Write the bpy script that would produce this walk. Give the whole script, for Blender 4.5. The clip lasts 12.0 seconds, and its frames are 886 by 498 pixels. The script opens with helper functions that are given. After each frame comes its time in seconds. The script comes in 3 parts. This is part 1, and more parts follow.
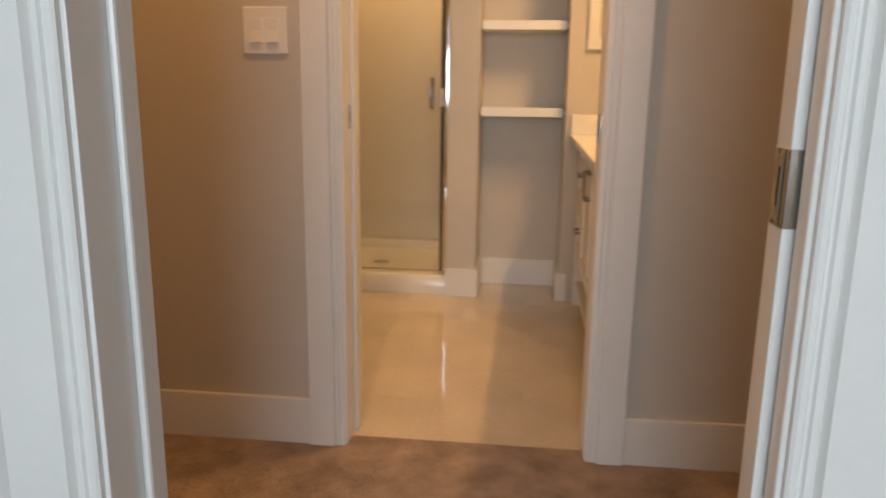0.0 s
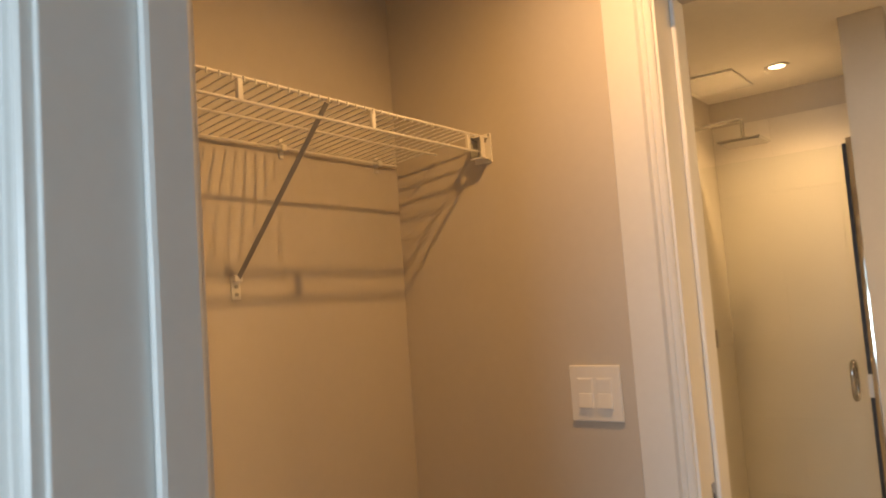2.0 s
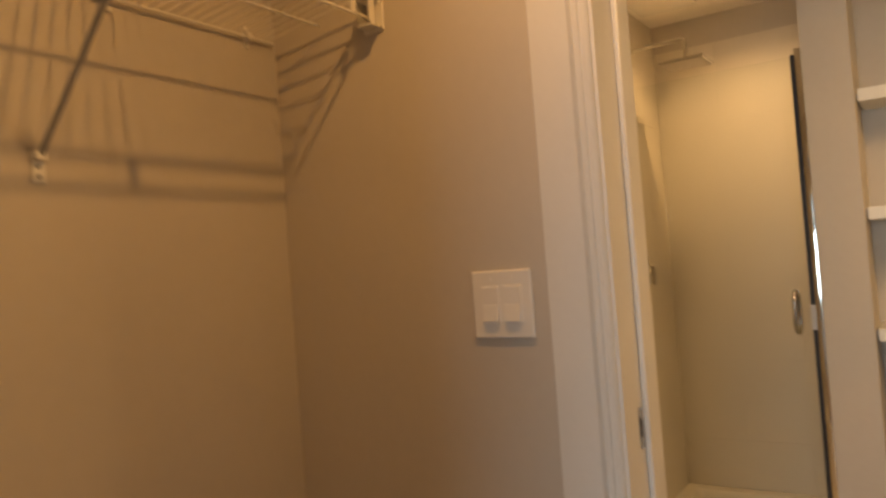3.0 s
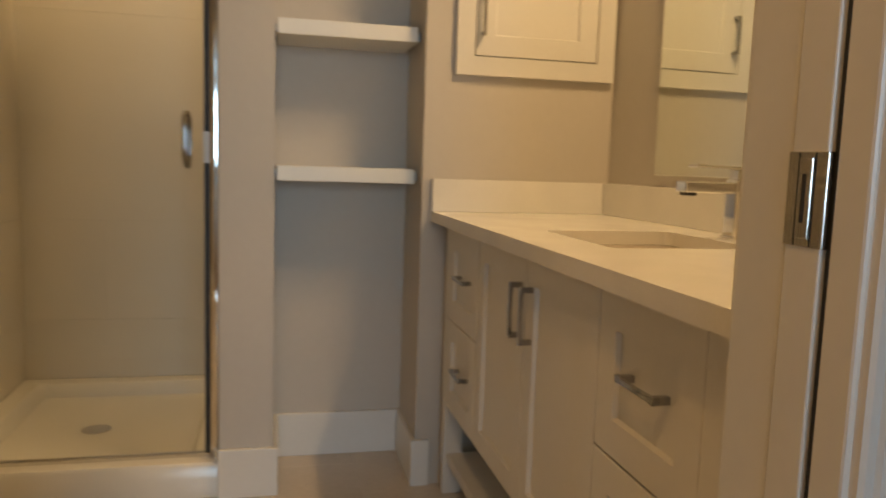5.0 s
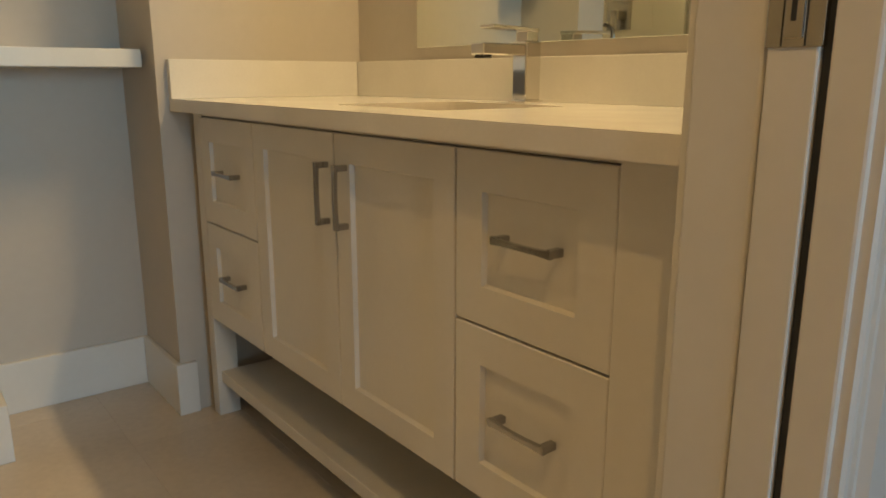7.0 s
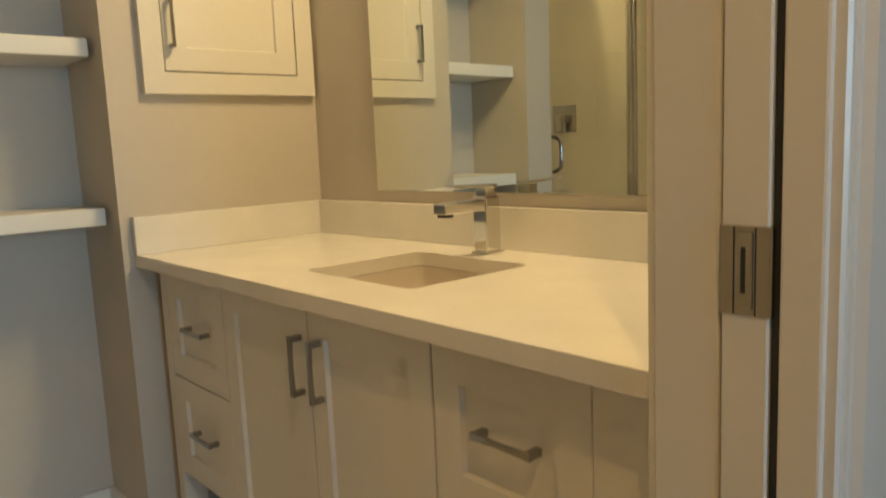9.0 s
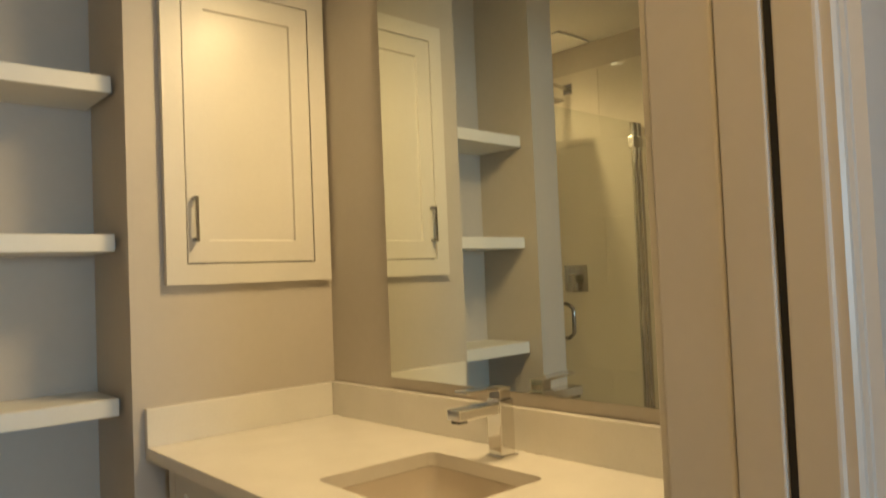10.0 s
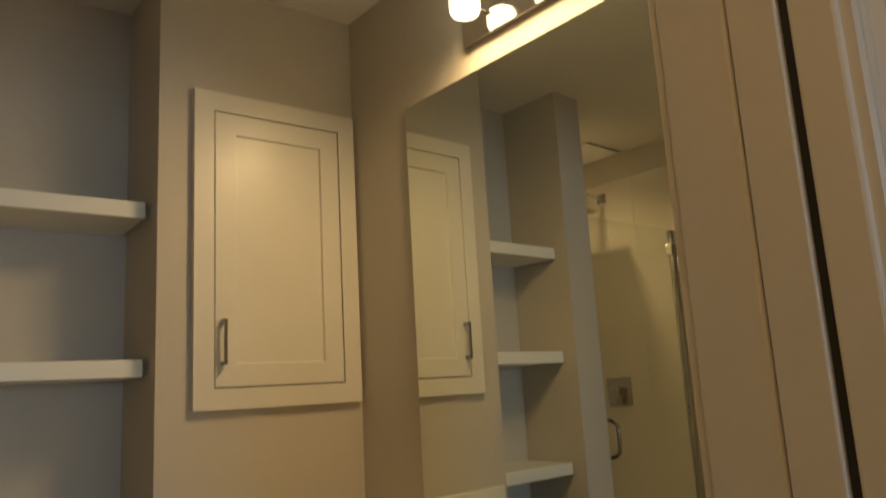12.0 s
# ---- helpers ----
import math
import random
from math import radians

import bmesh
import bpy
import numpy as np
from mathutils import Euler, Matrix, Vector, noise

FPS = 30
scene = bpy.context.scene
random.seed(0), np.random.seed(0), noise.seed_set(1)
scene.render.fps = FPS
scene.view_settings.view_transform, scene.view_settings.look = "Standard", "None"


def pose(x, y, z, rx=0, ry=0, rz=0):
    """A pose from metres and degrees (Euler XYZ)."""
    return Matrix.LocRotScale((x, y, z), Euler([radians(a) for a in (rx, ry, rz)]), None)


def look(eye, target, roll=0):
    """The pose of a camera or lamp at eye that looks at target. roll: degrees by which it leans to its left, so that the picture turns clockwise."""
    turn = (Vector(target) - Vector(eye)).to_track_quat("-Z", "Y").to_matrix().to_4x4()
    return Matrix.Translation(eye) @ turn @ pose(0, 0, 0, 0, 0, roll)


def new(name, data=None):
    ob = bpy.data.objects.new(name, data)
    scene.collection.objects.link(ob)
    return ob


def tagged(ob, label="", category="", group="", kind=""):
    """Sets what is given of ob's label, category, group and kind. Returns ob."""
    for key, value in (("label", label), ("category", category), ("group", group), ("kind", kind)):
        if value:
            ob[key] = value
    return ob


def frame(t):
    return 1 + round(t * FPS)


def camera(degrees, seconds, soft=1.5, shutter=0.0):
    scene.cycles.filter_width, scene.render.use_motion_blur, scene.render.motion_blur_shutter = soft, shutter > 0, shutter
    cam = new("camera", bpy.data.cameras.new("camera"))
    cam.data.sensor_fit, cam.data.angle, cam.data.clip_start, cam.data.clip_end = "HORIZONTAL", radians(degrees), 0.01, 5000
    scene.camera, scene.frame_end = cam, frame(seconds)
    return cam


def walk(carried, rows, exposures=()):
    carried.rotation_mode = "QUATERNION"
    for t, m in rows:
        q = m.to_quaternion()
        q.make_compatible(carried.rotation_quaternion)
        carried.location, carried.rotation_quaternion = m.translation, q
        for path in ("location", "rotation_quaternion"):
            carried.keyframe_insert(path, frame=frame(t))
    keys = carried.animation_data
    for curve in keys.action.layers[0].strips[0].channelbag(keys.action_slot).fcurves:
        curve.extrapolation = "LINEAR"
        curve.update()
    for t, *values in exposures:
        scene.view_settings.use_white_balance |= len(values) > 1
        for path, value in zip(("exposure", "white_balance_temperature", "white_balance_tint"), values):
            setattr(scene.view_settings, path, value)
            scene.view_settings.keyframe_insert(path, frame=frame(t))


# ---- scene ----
cam = camera(62.0, 12.0, soft=1.8, shutter=0.35)
PATH = [
    (0, (0.518, -2.061, 1.096), (0.302, -0.121, 0.66), 0.8),
    (0.5, (0.688, -1.935, 1.063), (-0.015, -0.108, 0.656), 0.4),
    (1, (0.747, -1.801, 1.15), (-0.312, -0.129, 0.862), 0.0),
    (1.5, (0.693, -1.689, 1.328), (-0.448, -0.047, 1.269), -2.3),
    (2, (0.551, -1.542, 1.453), (-0.657, 0.044, 1.61), -4.1),
    (2.5, (0.494, -1.358, 1.41), (-0.738, 0.206, 1.604), -6.2),
    (3, (0.457, -1.207, 1.312), (-0.648, 0.46, 1.361), -4.3),
    (3.5, (0.378, -1.025, 1.214), (-0.369, 0.83, 1.171), -3.9),
    (3.7, (0.369, -0.957, 1.181), (-0.204, 0.958, 1.114), -3.4),
    (5.3, (0.236, -0.414, 0.990), (0.979, 1.423, 0.720), 1.5),
    (5.5, (0.213, -0.380, 0.996), (1.111, 1.382, 0.697), 0.8),
    (6, (0.186, -0.264, 0.980), (1.104, 1.480, 0.638), 0.5),
    (6.5, (0.138, -0.245, 0.940), (1.225, 1.390, 0.556), 2.0),
    (6.7, (0.123, -0.252, 0.914), (1.278, 1.321, 0.477), 1.5),
    (8.3, (0.081, -0.244, 0.992), (1.334, 1.251, 0.550), -2.1),
    (8.5, (0.081, -0.245, 1.016), (1.353, 1.245, 0.614), -2.1),
    (9, (0.085, -0.243, 1.103), (1.392, 1.245, 0.829), -2.5),
    (9.5, (0.081, -0.238, 1.187), (1.388, 1.271, 1.049), -2.1),
    (10, (0.085, -0.251, 1.266), (1.389, 1.264, 1.339), -2.4),
    (10.5, (0.094, -0.244, 1.287), (1.378, 1.264, 1.565), -3.2),
    (11, (0.105, -0.239, 1.341), (1.347, 1.261, 1.799), -3.1),
    (11.5, (0.097, -0.237, 1.325), (1.314, 1.264, 1.840), -3.5),
    (12, (0.133, -0.228, 1.295), (1.345, 1.319, 1.664), -3.3),
]
walk(cam, [(t, look(eye, target, roll)) for t, eye, target, roll in PATH],
     exposures=((0.0, 0.14, 9400, 21), (0.5, 0.36, 9000, 18), (1.0, 0.4, 8200, 13), (1.5, 0.34, 8200, 13), (2.5, 0.06, 8300, 13), (3.5, -0.3, 10200, 17), (3.8, -0.3, 9100, 14), (5.4, -0.2, 7200, 6), (6.5, -0.02, 6800, 0), (8.5, 0.0, 6500, -5), (10.0, -0.1, 6650, -3), (11.0, -0.42, 6750, -2), (11.5, -0.7, 6900, 0), (12.0, -0.98, 7000, 0)))

# ---- world and lamps ----
world = bpy.data.worlds.new("sky")
scene.world = world
world.use_nodes = True
sky = world.node_tree.nodes.new("ShaderNodeTexSky")
sky.sky_type, sky.sun_disc = "NISHITA", False
sky.sun_elevation, sky.sun_rotation = radians(35), radians(200)
world.node_tree.links.new(sky.outputs[0], world.node_tree.nodes["Background"].inputs[0])
world.node_tree.nodes["Background"].inputs[1].default_value = 0.10


def area(name, m, w, h, watts, colour):
    d = bpy.data.lights.new(name, "AREA")
    d.shape, d.size, d.size_y, d.energy, d.color = "RECTANGLE", w, h, watts, colour
    ob = new(name, d)
    ob.matrix_world = m
    return tagged(ob, kind="structure")


def downlight(name, at, watts, colour, aim=(0, 0, -1), cone=165, blend=0.9, soft=0.03):
    d = bpy.data.lights.new(name, "SPOT")
    d.energy, d.shadow_soft_size, d.color, d.spot_size, d.spot_blend = watts, soft, colour, radians(cone), blend
    ob = new(name, d)
    ob.matrix_world = look(at, Vector(at) + Vector(aim))
    return ob


WARM = (1.0, 0.565, 0.21)
SOFT_WARM = (1.0, 0.66, 0.33)
CEIL = 2.48
area("window_light", look((0.6, -5.38, 1.45), (0.6, -1.0, 1.3)), 2.0, 1.4, 118, (0.44, 0.70, 1.0))
downlight("closet_lamp", (0.06, -0.45, CEIL - 0.012), 36, WARM, soft=0.022)
downlight("shower_lamp", (-0.221, 2.18, CEIL - 0.012), 37, SOFT_WARM, cone=142, blend=1.0)
for k in range(3):
    downlight("vanity_bulb", (1.240, 0.714 + 0.164 * k, 2.219), 18.5, SOFT_WARM, (-0.30, 0.05, -1), 174, 1.0)


# ---- materials ----
def material(name, colour, rough=0.6, metal=0.0, vary=0.08, scale=6.0, bump=0.0, bump_scale=200.0, spec=0.5, random_tone=0.0, coat=0.0, speckle=0.4):
    m = bpy.data.materials.new(name)
    m.use_nodes = True
    n, l = m.node_tree.nodes, m.node_tree.links
    b = n["Principled BSDF"]
    b.inputs["Roughness"].default_value, b.inputs["Metallic"].default_value = rough, metal
    b.inputs["Specular IOR Level"].default_value, b.inputs["Coat Weight"].default_value = spec, coat
    b.inputs["Base Color"].default_value = (*colour, 1)
    co = n.new("ShaderNodeTexCoord")
    if vary:
        big, fine = n.new("ShaderNodeTexNoise"), n.new("ShaderNodeTexNoise")
        big.inputs["Scale"].default_value, fine.inputs["Scale"].default_value = scale, scale * 17
        big.inputs["Detail"].default_value, fine.inputs["Detail"].default_value = 4, 3
        both = n.new("ShaderNodeMath")
        both.operation = "MULTIPLY_ADD"
        both.inputs[1].default_value = speckle
        ramp = n.new("ShaderNodeMapRange")
        ramp.inputs["From Min"].default_value, ramp.inputs["From Max"].default_value = 0.25 + speckle / 2, 0.75 + speckle / 2
        ramp.inputs["To Min"].default_value, ramp.inputs["To Max"].default_value = 1 - vary, 1 + vary * 0.5
        mix = n.new("ShaderNodeVectorMath")
        mix.operation = "SCALE"
        mix.inputs[0].default_value = colour
        l.new(co.outputs["Object"], big.inputs["Vector"])
        l.new(co.outputs["Object"], fine.inputs["Vector"])
        l.new(fine.outputs["Fac"], both.inputs[0])
        l.new(big.outputs["Fac"], both.inputs[2])
        l.new(both.outputs[0], ramp.inputs["Value"])
        last = ramp.outputs[0]
        if random_tone:
            info, tone, mul = n.new("ShaderNodeObjectInfo"), n.new("ShaderNodeMapRange"), n.new("ShaderNodeMath")
            tone.inputs["To Min"].default_value, tone.inputs["To Max"].default_value = 1 - random_tone, 1 + random_tone
            mul.operation = "MULTIPLY"
            l.new(info.outputs["Random"], tone.inputs["Value"])
            l.new(tone.outputs[0], mul.inputs[0])
            l.new(last, mul.inputs[1])
            last = mul.outputs[0]
        l.new(last, mix.inputs["Scale"])
        l.new(mix.outputs[0], b.inputs["Base Color"])
        dull = n.new("ShaderNodeMapRange")
        dull.inputs["To Min"].default_value, dull.inputs["To Max"].default_value = rough * 0.85, min(1, rough * 1.15)
        l.new(big.outputs["Fac"], dull.inputs["Value"])
        l.new(dull.outputs[0], b.inputs["Roughness"])
    if bump:
        grain, relief = n.new("ShaderNodeTexNoise"), n.new("ShaderNodeBump")
        grain.inputs["Scale"].default_value, grain.inputs["Detail"].default_value = bump_scale, 4
        relief.inputs["Strength"].default_value, relief.inputs["Distance"].default_value = bump, 0.002
        l.new(co.outputs["Object"], grain.inputs["Vector"])
        l.new(grain.outputs["Fac"], relief.inputs["Height"])
        l.new(relief.outputs[0], b.inputs["Normal"])
    return m


PAINT = material("greige_wall_paint", (0.57, 0.53, 0.48), 0.55, vary=0.05, scale=2.5, bump=0.12, bump_scale=350)
WHITE_WALL = material("pale_grey_wall_paint", (0.62, 0.61, 0.59), 0.6, vary=0.04, scale=2.0, bump=0.1, bump_scale=350)
CEILING = material("ceiling_paint", (0.80, 0.78, 0.75), 0.8, vary=0.05, scale=2.0, bump=0.25, bump_scale=260)
TRIM = material("trim_white_paint", (0.76, 0.75, 0.73), 0.32, vary=0.04, scale=4, bump=0.05, bump_scale=60)
CABINET = material("cabinet_white_lacquer", (0.74, 0.72, 0.68), 0.34, vary=0.04, scale=4, bump=0.03, bump_scale=90)
SHELF = material("shelf_white_paint", (0.80, 0.80, 0.78), 0.4, vary=0.03, scale=5, bump=0.04, bump_scale=90)
QUARTZ = material("white_quartz", (0.82, 0.80, 0.76), 0.16, vary=0.05, scale=9)
CHROME = material("chrome", (0.75, 0.74, 0.72), 0.08, metal=1, vary=0.05, scale=20)
BRUSHED = material("brushed_nickel", (0.50, 0.48, 0.45), 0.17, metal=1, vary=0.08, scale=40)
PULL = material("polished_pull_metal", (0.40, 0.40, 0.41), 0.13, metal=1, vary=0.06, scale=30)
# near-black: stands in for shade in pockets, slots and gaps, and backs the mirror
DARK = material("dark_shade_and_backing", (0.02, 0.02, 0.02), 0.6, vary=0.2, scale=30)
SINK = material("beige_sink_porcelain", (0.64, 0.58, 0.51), 0.14, vary=0.03, scale=5)
ACRYLIC = material("white_acrylic_pan", (0.76, 0.74, 0.69), 0.2, vary=0.03, scale=5)
TILE = material("cream_wall_tile", (0.75, 0.71, 0.64), 0.06, vary=0.04, scale=3, random_tone=0.015)
GROUT = material("cream_grout", (0.72, 0.68, 0.61), 0.8, vary=0.08, scale=30)
FLOOR_TILE = material("beige_porcelain_tile", (0.60, 0.53, 0.445), 0.06, vary=0.14, scale=3, random_tone=0.012)
FLOOR_GROUT = material("floor_grout", (0.60, 0.53, 0.445), 0.15, vary=0.1, scale=30)
CARPET = material("brown_carpet", (0.375, 0.285, 0.235), 0.95, vary=0.42, scale=8, bump=0.15, bump_scale=500, spec=0.05, speckle=0.12)
WIRE = material("white_vinyl_wire", (0.80, 0.78, 0.74), 0.35, vary=0.03, scale=10)
GREY_METAL = material("grey_painted_steel", (0.42, 0.42, 0.41), 0.4, metal=0.3, vary=0.06, scale=20)
NOZZLE = material("dull_steel", (0.50, 0.48, 0.46), 0.42, metal=0.8, vary=0.06, scale=30)
FAN_WHITE = material("fan_white_plastic", (0.90, 0.89, 0.87), 0.10, vary=0.02, scale=12)
PLASTIC = material("white_switch_plastic", (0.80, 0.79, 0.77), 0.3, vary=0.02, scale=20)
# black of two painted strips: the pocket gap's shade, the shower post's dark reflection
STRIP_BLACK = material("shade_and_reflection_black", (0.02, 0.02, 0.02), 0.5, vary=0.1, scale=40)

MIRROR = bpy.data.materials.new("mirror_silver")
MIRROR.use_nodes = True
MIRROR.node_tree.nodes["Principled BSDF"].inputs["Metallic"].default_value = 1
MIRROR.node_tree.nodes["Principled BSDF"].inputs["Roughness"].default_value = 0.0
MIRROR.node_tree.nodes["Principled BSDF"].inputs["Base Color"].default_value = (0.79, 0.83, 0.78, 1)


def clear_glass(name, tint):
    m = bpy.data.materials.new(name)
    m.use_nodes = True
    n, l = m.node_tree.nodes, m.node_tree.links
    clear, gloss, fres, mix = (n.new("ShaderNode" + k) for k in ("BsdfTransparent", "BsdfGlossy", "LayerWeight", "MixShader"))
    clear.inputs[0].default_value = (*tint, 1)
    gloss.inputs["Roughness"].default_value = 0.01
    curve = n.new("ShaderNodeMath")
    curve.operation = "POWER"
    curve.inputs[1].default_value = 4.0
    span = n.new("ShaderNodeMapRange")
    span.inputs["To Min"].default_value, span.inputs["To Max"].default_value = 0.035, 0.75
    l.new(fres.outputs["Facing"], curve.inputs[0])
    l.new(curve.outputs[0], span.inputs["Value"])
    l.new(span.outputs[0], mix.inputs[0])
    l.new(clear.outputs[0], mix.inputs[1])
    l.new(gloss.outputs[0], mix.inputs[2])
    l.new(mix.outputs[0], n["Material Output"].inputs[0])
    return m


GLASS = clear_glass("shower_glass", (0.97, 0.98, 0.97))
PANE = clear_glass("window_glass", (0.97, 0.98, 0.98))


def lit(name, colour, strength):
    m = bpy.data.materials.new(name)
    m.use_nodes = True
    b = m.node_tree.nodes["Principled BSDF"]
    b.inputs["Base Color"].default_value = (0.85, 0.83, 0.8, 1)
    b.inputs["Emission Color"].default_value = (*colour, 1)
    b.inputs["Emission Strength"].default_value = strength
    return m


GLOW = lit("lit_opal_glass", (1.0, 0.84, 0.60), 7.0)
SPOT = lit("lit_led_lens", (1.0, 0.82, 0.55), 8.0)


# ---- building helpers ----
def box(bm, x0, x1, y0, y1, z0, z1, bevel=0.0, segments=2):
    m = Matrix.Translation(((x0 + x1) / 2, (y0 + y1) / 2, (z0 + z1) / 2)) @ Matrix.Diagonal((abs(x1 - x0), abs(y1 - y0), abs(z1 - z0), 1))
    made = bmesh.ops.create_cube(bm, size=1, matrix=m)["verts"]
    if bevel:
        edges = list({e for v in made for e in v.link_edges})
        bmesh.ops.bevel(bm, geom=edges, offset=bevel, segments=segments, affect="EDGES", profile=0.5)
    return bm


def slab(x0, x1, y0, y1, z0, z1, bevel=0.0, segments=2):
    return box(bmesh.new(), x0, x1, y0, y1, z0, z1, bevel, segments)


def rod(bm, a, b, r, sides=12, r2=None):
    a, b = Vector(a), Vector(b)
    turn = (b - a).to_track_quat("Z", "Y").to_matrix().to_4x4()
    bmesh.ops.create_cone(bm, cap_ends=True, segments=sides, radius1=r, radius2=r if r2 is None else r2, depth=(b - a).length,
                          matrix=Matrix.Translation((a + b) / 2) @ turn)
    return bm


def tube(bm, pts, r, sides=10):
    """A round bar along points."""
    pts = [Vector(p) for p in pts]
    rings = []
    up = None
    for i, p in enumerate(pts):
        way = (pts[min(i + 1, len(pts) - 1)] - pts[max(i - 1, 0)]).normalized()
        if up is None:
            up = way.orthogonal().normalized()
        up = (up - way * up.dot(way)).normalized()
        side = way.cross(up)
        rings.append([bm.verts.new(p + r * (math.cos(a) * up + math.sin(a) * side)) for a in (2 * math.pi * k / sides for k in range(sides))])
    for a, b in zip(rings, rings[1:]):
        for k in range(sides):
            bm.faces.new((a[k], a[(k + 1) % sides], b[(k + 1) % sides], b[k]))
    bm.faces.new(rings[0][::-1])
    bm.faces.new(rings[-1])
    return bm


def lathe(bm, profile, at, sides=32, m=None):
    """Turned about z: profile of (radius, height)."""
    m = (m or Matrix.Identity(4))
    rings = []
    for r, h in profile:
        rings.append([bm.verts.new(Vector(at) + (m @ Vector((r * math.cos(2 * math.pi * k / sides), r * math.sin(2 * math.pi * k / sides), h)))) for k in range(sides)])
    for a, b in zip(rings, rings[1:]):
        for k in range(sides):
            bm.faces.new((a[k], a[(k + 1) % sides], b[(k + 1) % sides], b[k]))
    for ring in (rings[0][::-1], rings[-1]):
        bm.faces.new(ring)
    return bm


def splay(bm):
    """The mirror's wall stands a little out of square."""
    for v in bm.verts:
        v.co.x += (YE - v.co.y) * 0.028
    return bm


def world_of(ob):
    at = Vector(ob.location)
    while ob.parent:
        ob = ob.parent
        at += ob.location
    return at


def thing(name, at, label, category, group="", kind=""):
    ob = new(name)
    ob.location, ob.empty_display_size = at, 0.1
    return tagged(ob, label, category, group, kind)


def part(name, bm, mat, parent=None, label="", smooth=False):
    """Links a bmesh, made in the room's coordinates, as one mesh under a thing or a part."""
    bmesh.ops.recalc_face_normals(bm, faces=bm.faces)
    if parent:
        bmesh.ops.translate(bm, verts=bm.verts, vec=-world_of(parent))
    me = bpy.data.meshes.new(name)
    bm.to_mesh(me)
    bm.free()
    for p in me.polygons:
        p.use_smooth = smooth
    if smooth:
        me.set_sharp_from_angle(angle=radians(40))
    me.materials.append(mat)
    ob = new(name, me)
    ob.parent = parent
    return tagged(ob, label)


def setting(name, bm, mat, label, category):
    return tagged(part(name, bm, mat), label, category, kind="structure")


# ---- plan ----
XL = -0.765           # closet's side wall
XR = 1.30             # closet's other side wall, unseen, set near to bounce warm light
D1 = (0.038, 0.795)   # bedroom doorway
D2 = (0.0, 0.7195)     # bathroom doorway
W1 = (-1.312, -1.192)  # wall between bedroom and closet
W2 = (0.0, 0.164)     # wall between closet and bathroom
HEAD = 2.12
YE = 1.698            # bathroom's end wall
XM = 1.303            # wall with the mirror
SX = (-0.692, 0.116)   # shower, side to side
BX = -0.99            # bathroom's side wall
SB = 2.65             # shower's back wall
AX = (0.270, 0.703)   # alcove
AB = 1.995

setting("floor_bedroom", slab(-2.6, 3.6, -5.5, W1[1], -0.12, 0.0), CARPET, "brown cut-pile carpet over the bedroom", "floor")
setting("floor_closet", slab(-0.9, 1.9, W1[1], 0.06, -0.12, 0.0), CARPET, "brown cut-pile carpet in the closet", "floor")
bath_floor = setting("floor_bathroom", slab(-1.1, 1.5, 0.06, 2.1, -0.12, -0.0008), FLOOR_GROUT, "polished beige porcelain floor tiles", "floor")
setting("ceiling_bedroom", slab(-2.6, 3.6, -5.5, W1[1], CEIL, CEIL + 0.1), CEILING, "plain white bedroom ceiling", "ceiling")
setting("ceiling_closet", slab(-0.9, 1.9, W1[1], W2[1], CEIL, CEIL + 0.1), CEILING, "plain white closet ceiling", "ceiling")
setting("ceiling_bathroom", slab(-1.1, 1.5, W2[1], 2.9, CEIL, CEIL + 0.1), CEILING, "plain white bathroom ceiling", "ceiling")


def holed(x0, x1, y0, y1, hole):
    """A wall along x with one doorway."""
    bm = bmesh.new()
    box(bm, x0, hole[0], y0, y1, 0, CEIL)
    box(bm, hole[1], x1, y0, y1, 0, CEIL)
    box(bm, hole[0], hole[1], y0, y1, HEAD, CEIL)
    return bm


J = 0.02   # jamb board
H1, H2 = -1.252, 0.0785   # middle of each pocket


def pocket_wall(name, faces, mid, hole, mats, labels, x0, x1):
    """Wall with a doorway and, on one side of it, a pocket for the sliding door: two skins and a core."""
    y0, y1 = faces
    for tag, a, b, mat, label in (("a", y0, mid - 0.034, mats[0], labels[0]), ("b", mid + 0.034, y1, mats[1], labels[1])):
        bm = holed(x0, x1, a, b, (hole[0] - J, hole[1] + J))
        setting(name + "_" + tag, bm, mat, label, "wall")
    # core painted near-black so that the pocket reads as deep shade
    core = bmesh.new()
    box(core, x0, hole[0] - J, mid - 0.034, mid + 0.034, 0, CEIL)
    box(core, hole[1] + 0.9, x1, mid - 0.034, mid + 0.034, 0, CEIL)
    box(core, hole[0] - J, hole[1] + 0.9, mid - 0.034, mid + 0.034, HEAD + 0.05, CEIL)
    setting(name + "_core", core, DARK, "core coloured near-black for the shade inside the pocket wall", "wall")


pocket_wall("wall_closet_front", W1, H1, D1, (WHITE_WALL, PAINT), ("white bedroom wall beside the closet doorway", "greige closet wall beside the doorway"), -2.6, 3.6)
pocket_wall("wall_bathroom_front", W2, H2, D2, (PAINT, PAINT), ("greige closet wall with the bathroom doorway", "greige bathroom wall with the doorway"), -1.1, 1.9)
setting("wall_closet_side", slab(XL - 0.1, XL, W1[1], W2[0], 0, CEIL), PAINT, "greige closet wall behind the wire shelf", "wall")
setting("wall_closet_far_side", slab(XR, XR + 0.1, W1[1], W2[0], 0, CEIL), PAINT, "greige closet side wall, unseen, set close to bounce warm light", "wall")
setting("wall_shower_side", slab(SX[0] - 0.3, SX[0], YE, SB + 0.1, 0, CEIL), PAINT, "greige wall beside the shower", "wall")
setting("wall_bathroom_side", slab(BX - 0.1, BX, W2[1], YE, 0, CEIL), PAINT, "greige bathroom side wall", "wall")
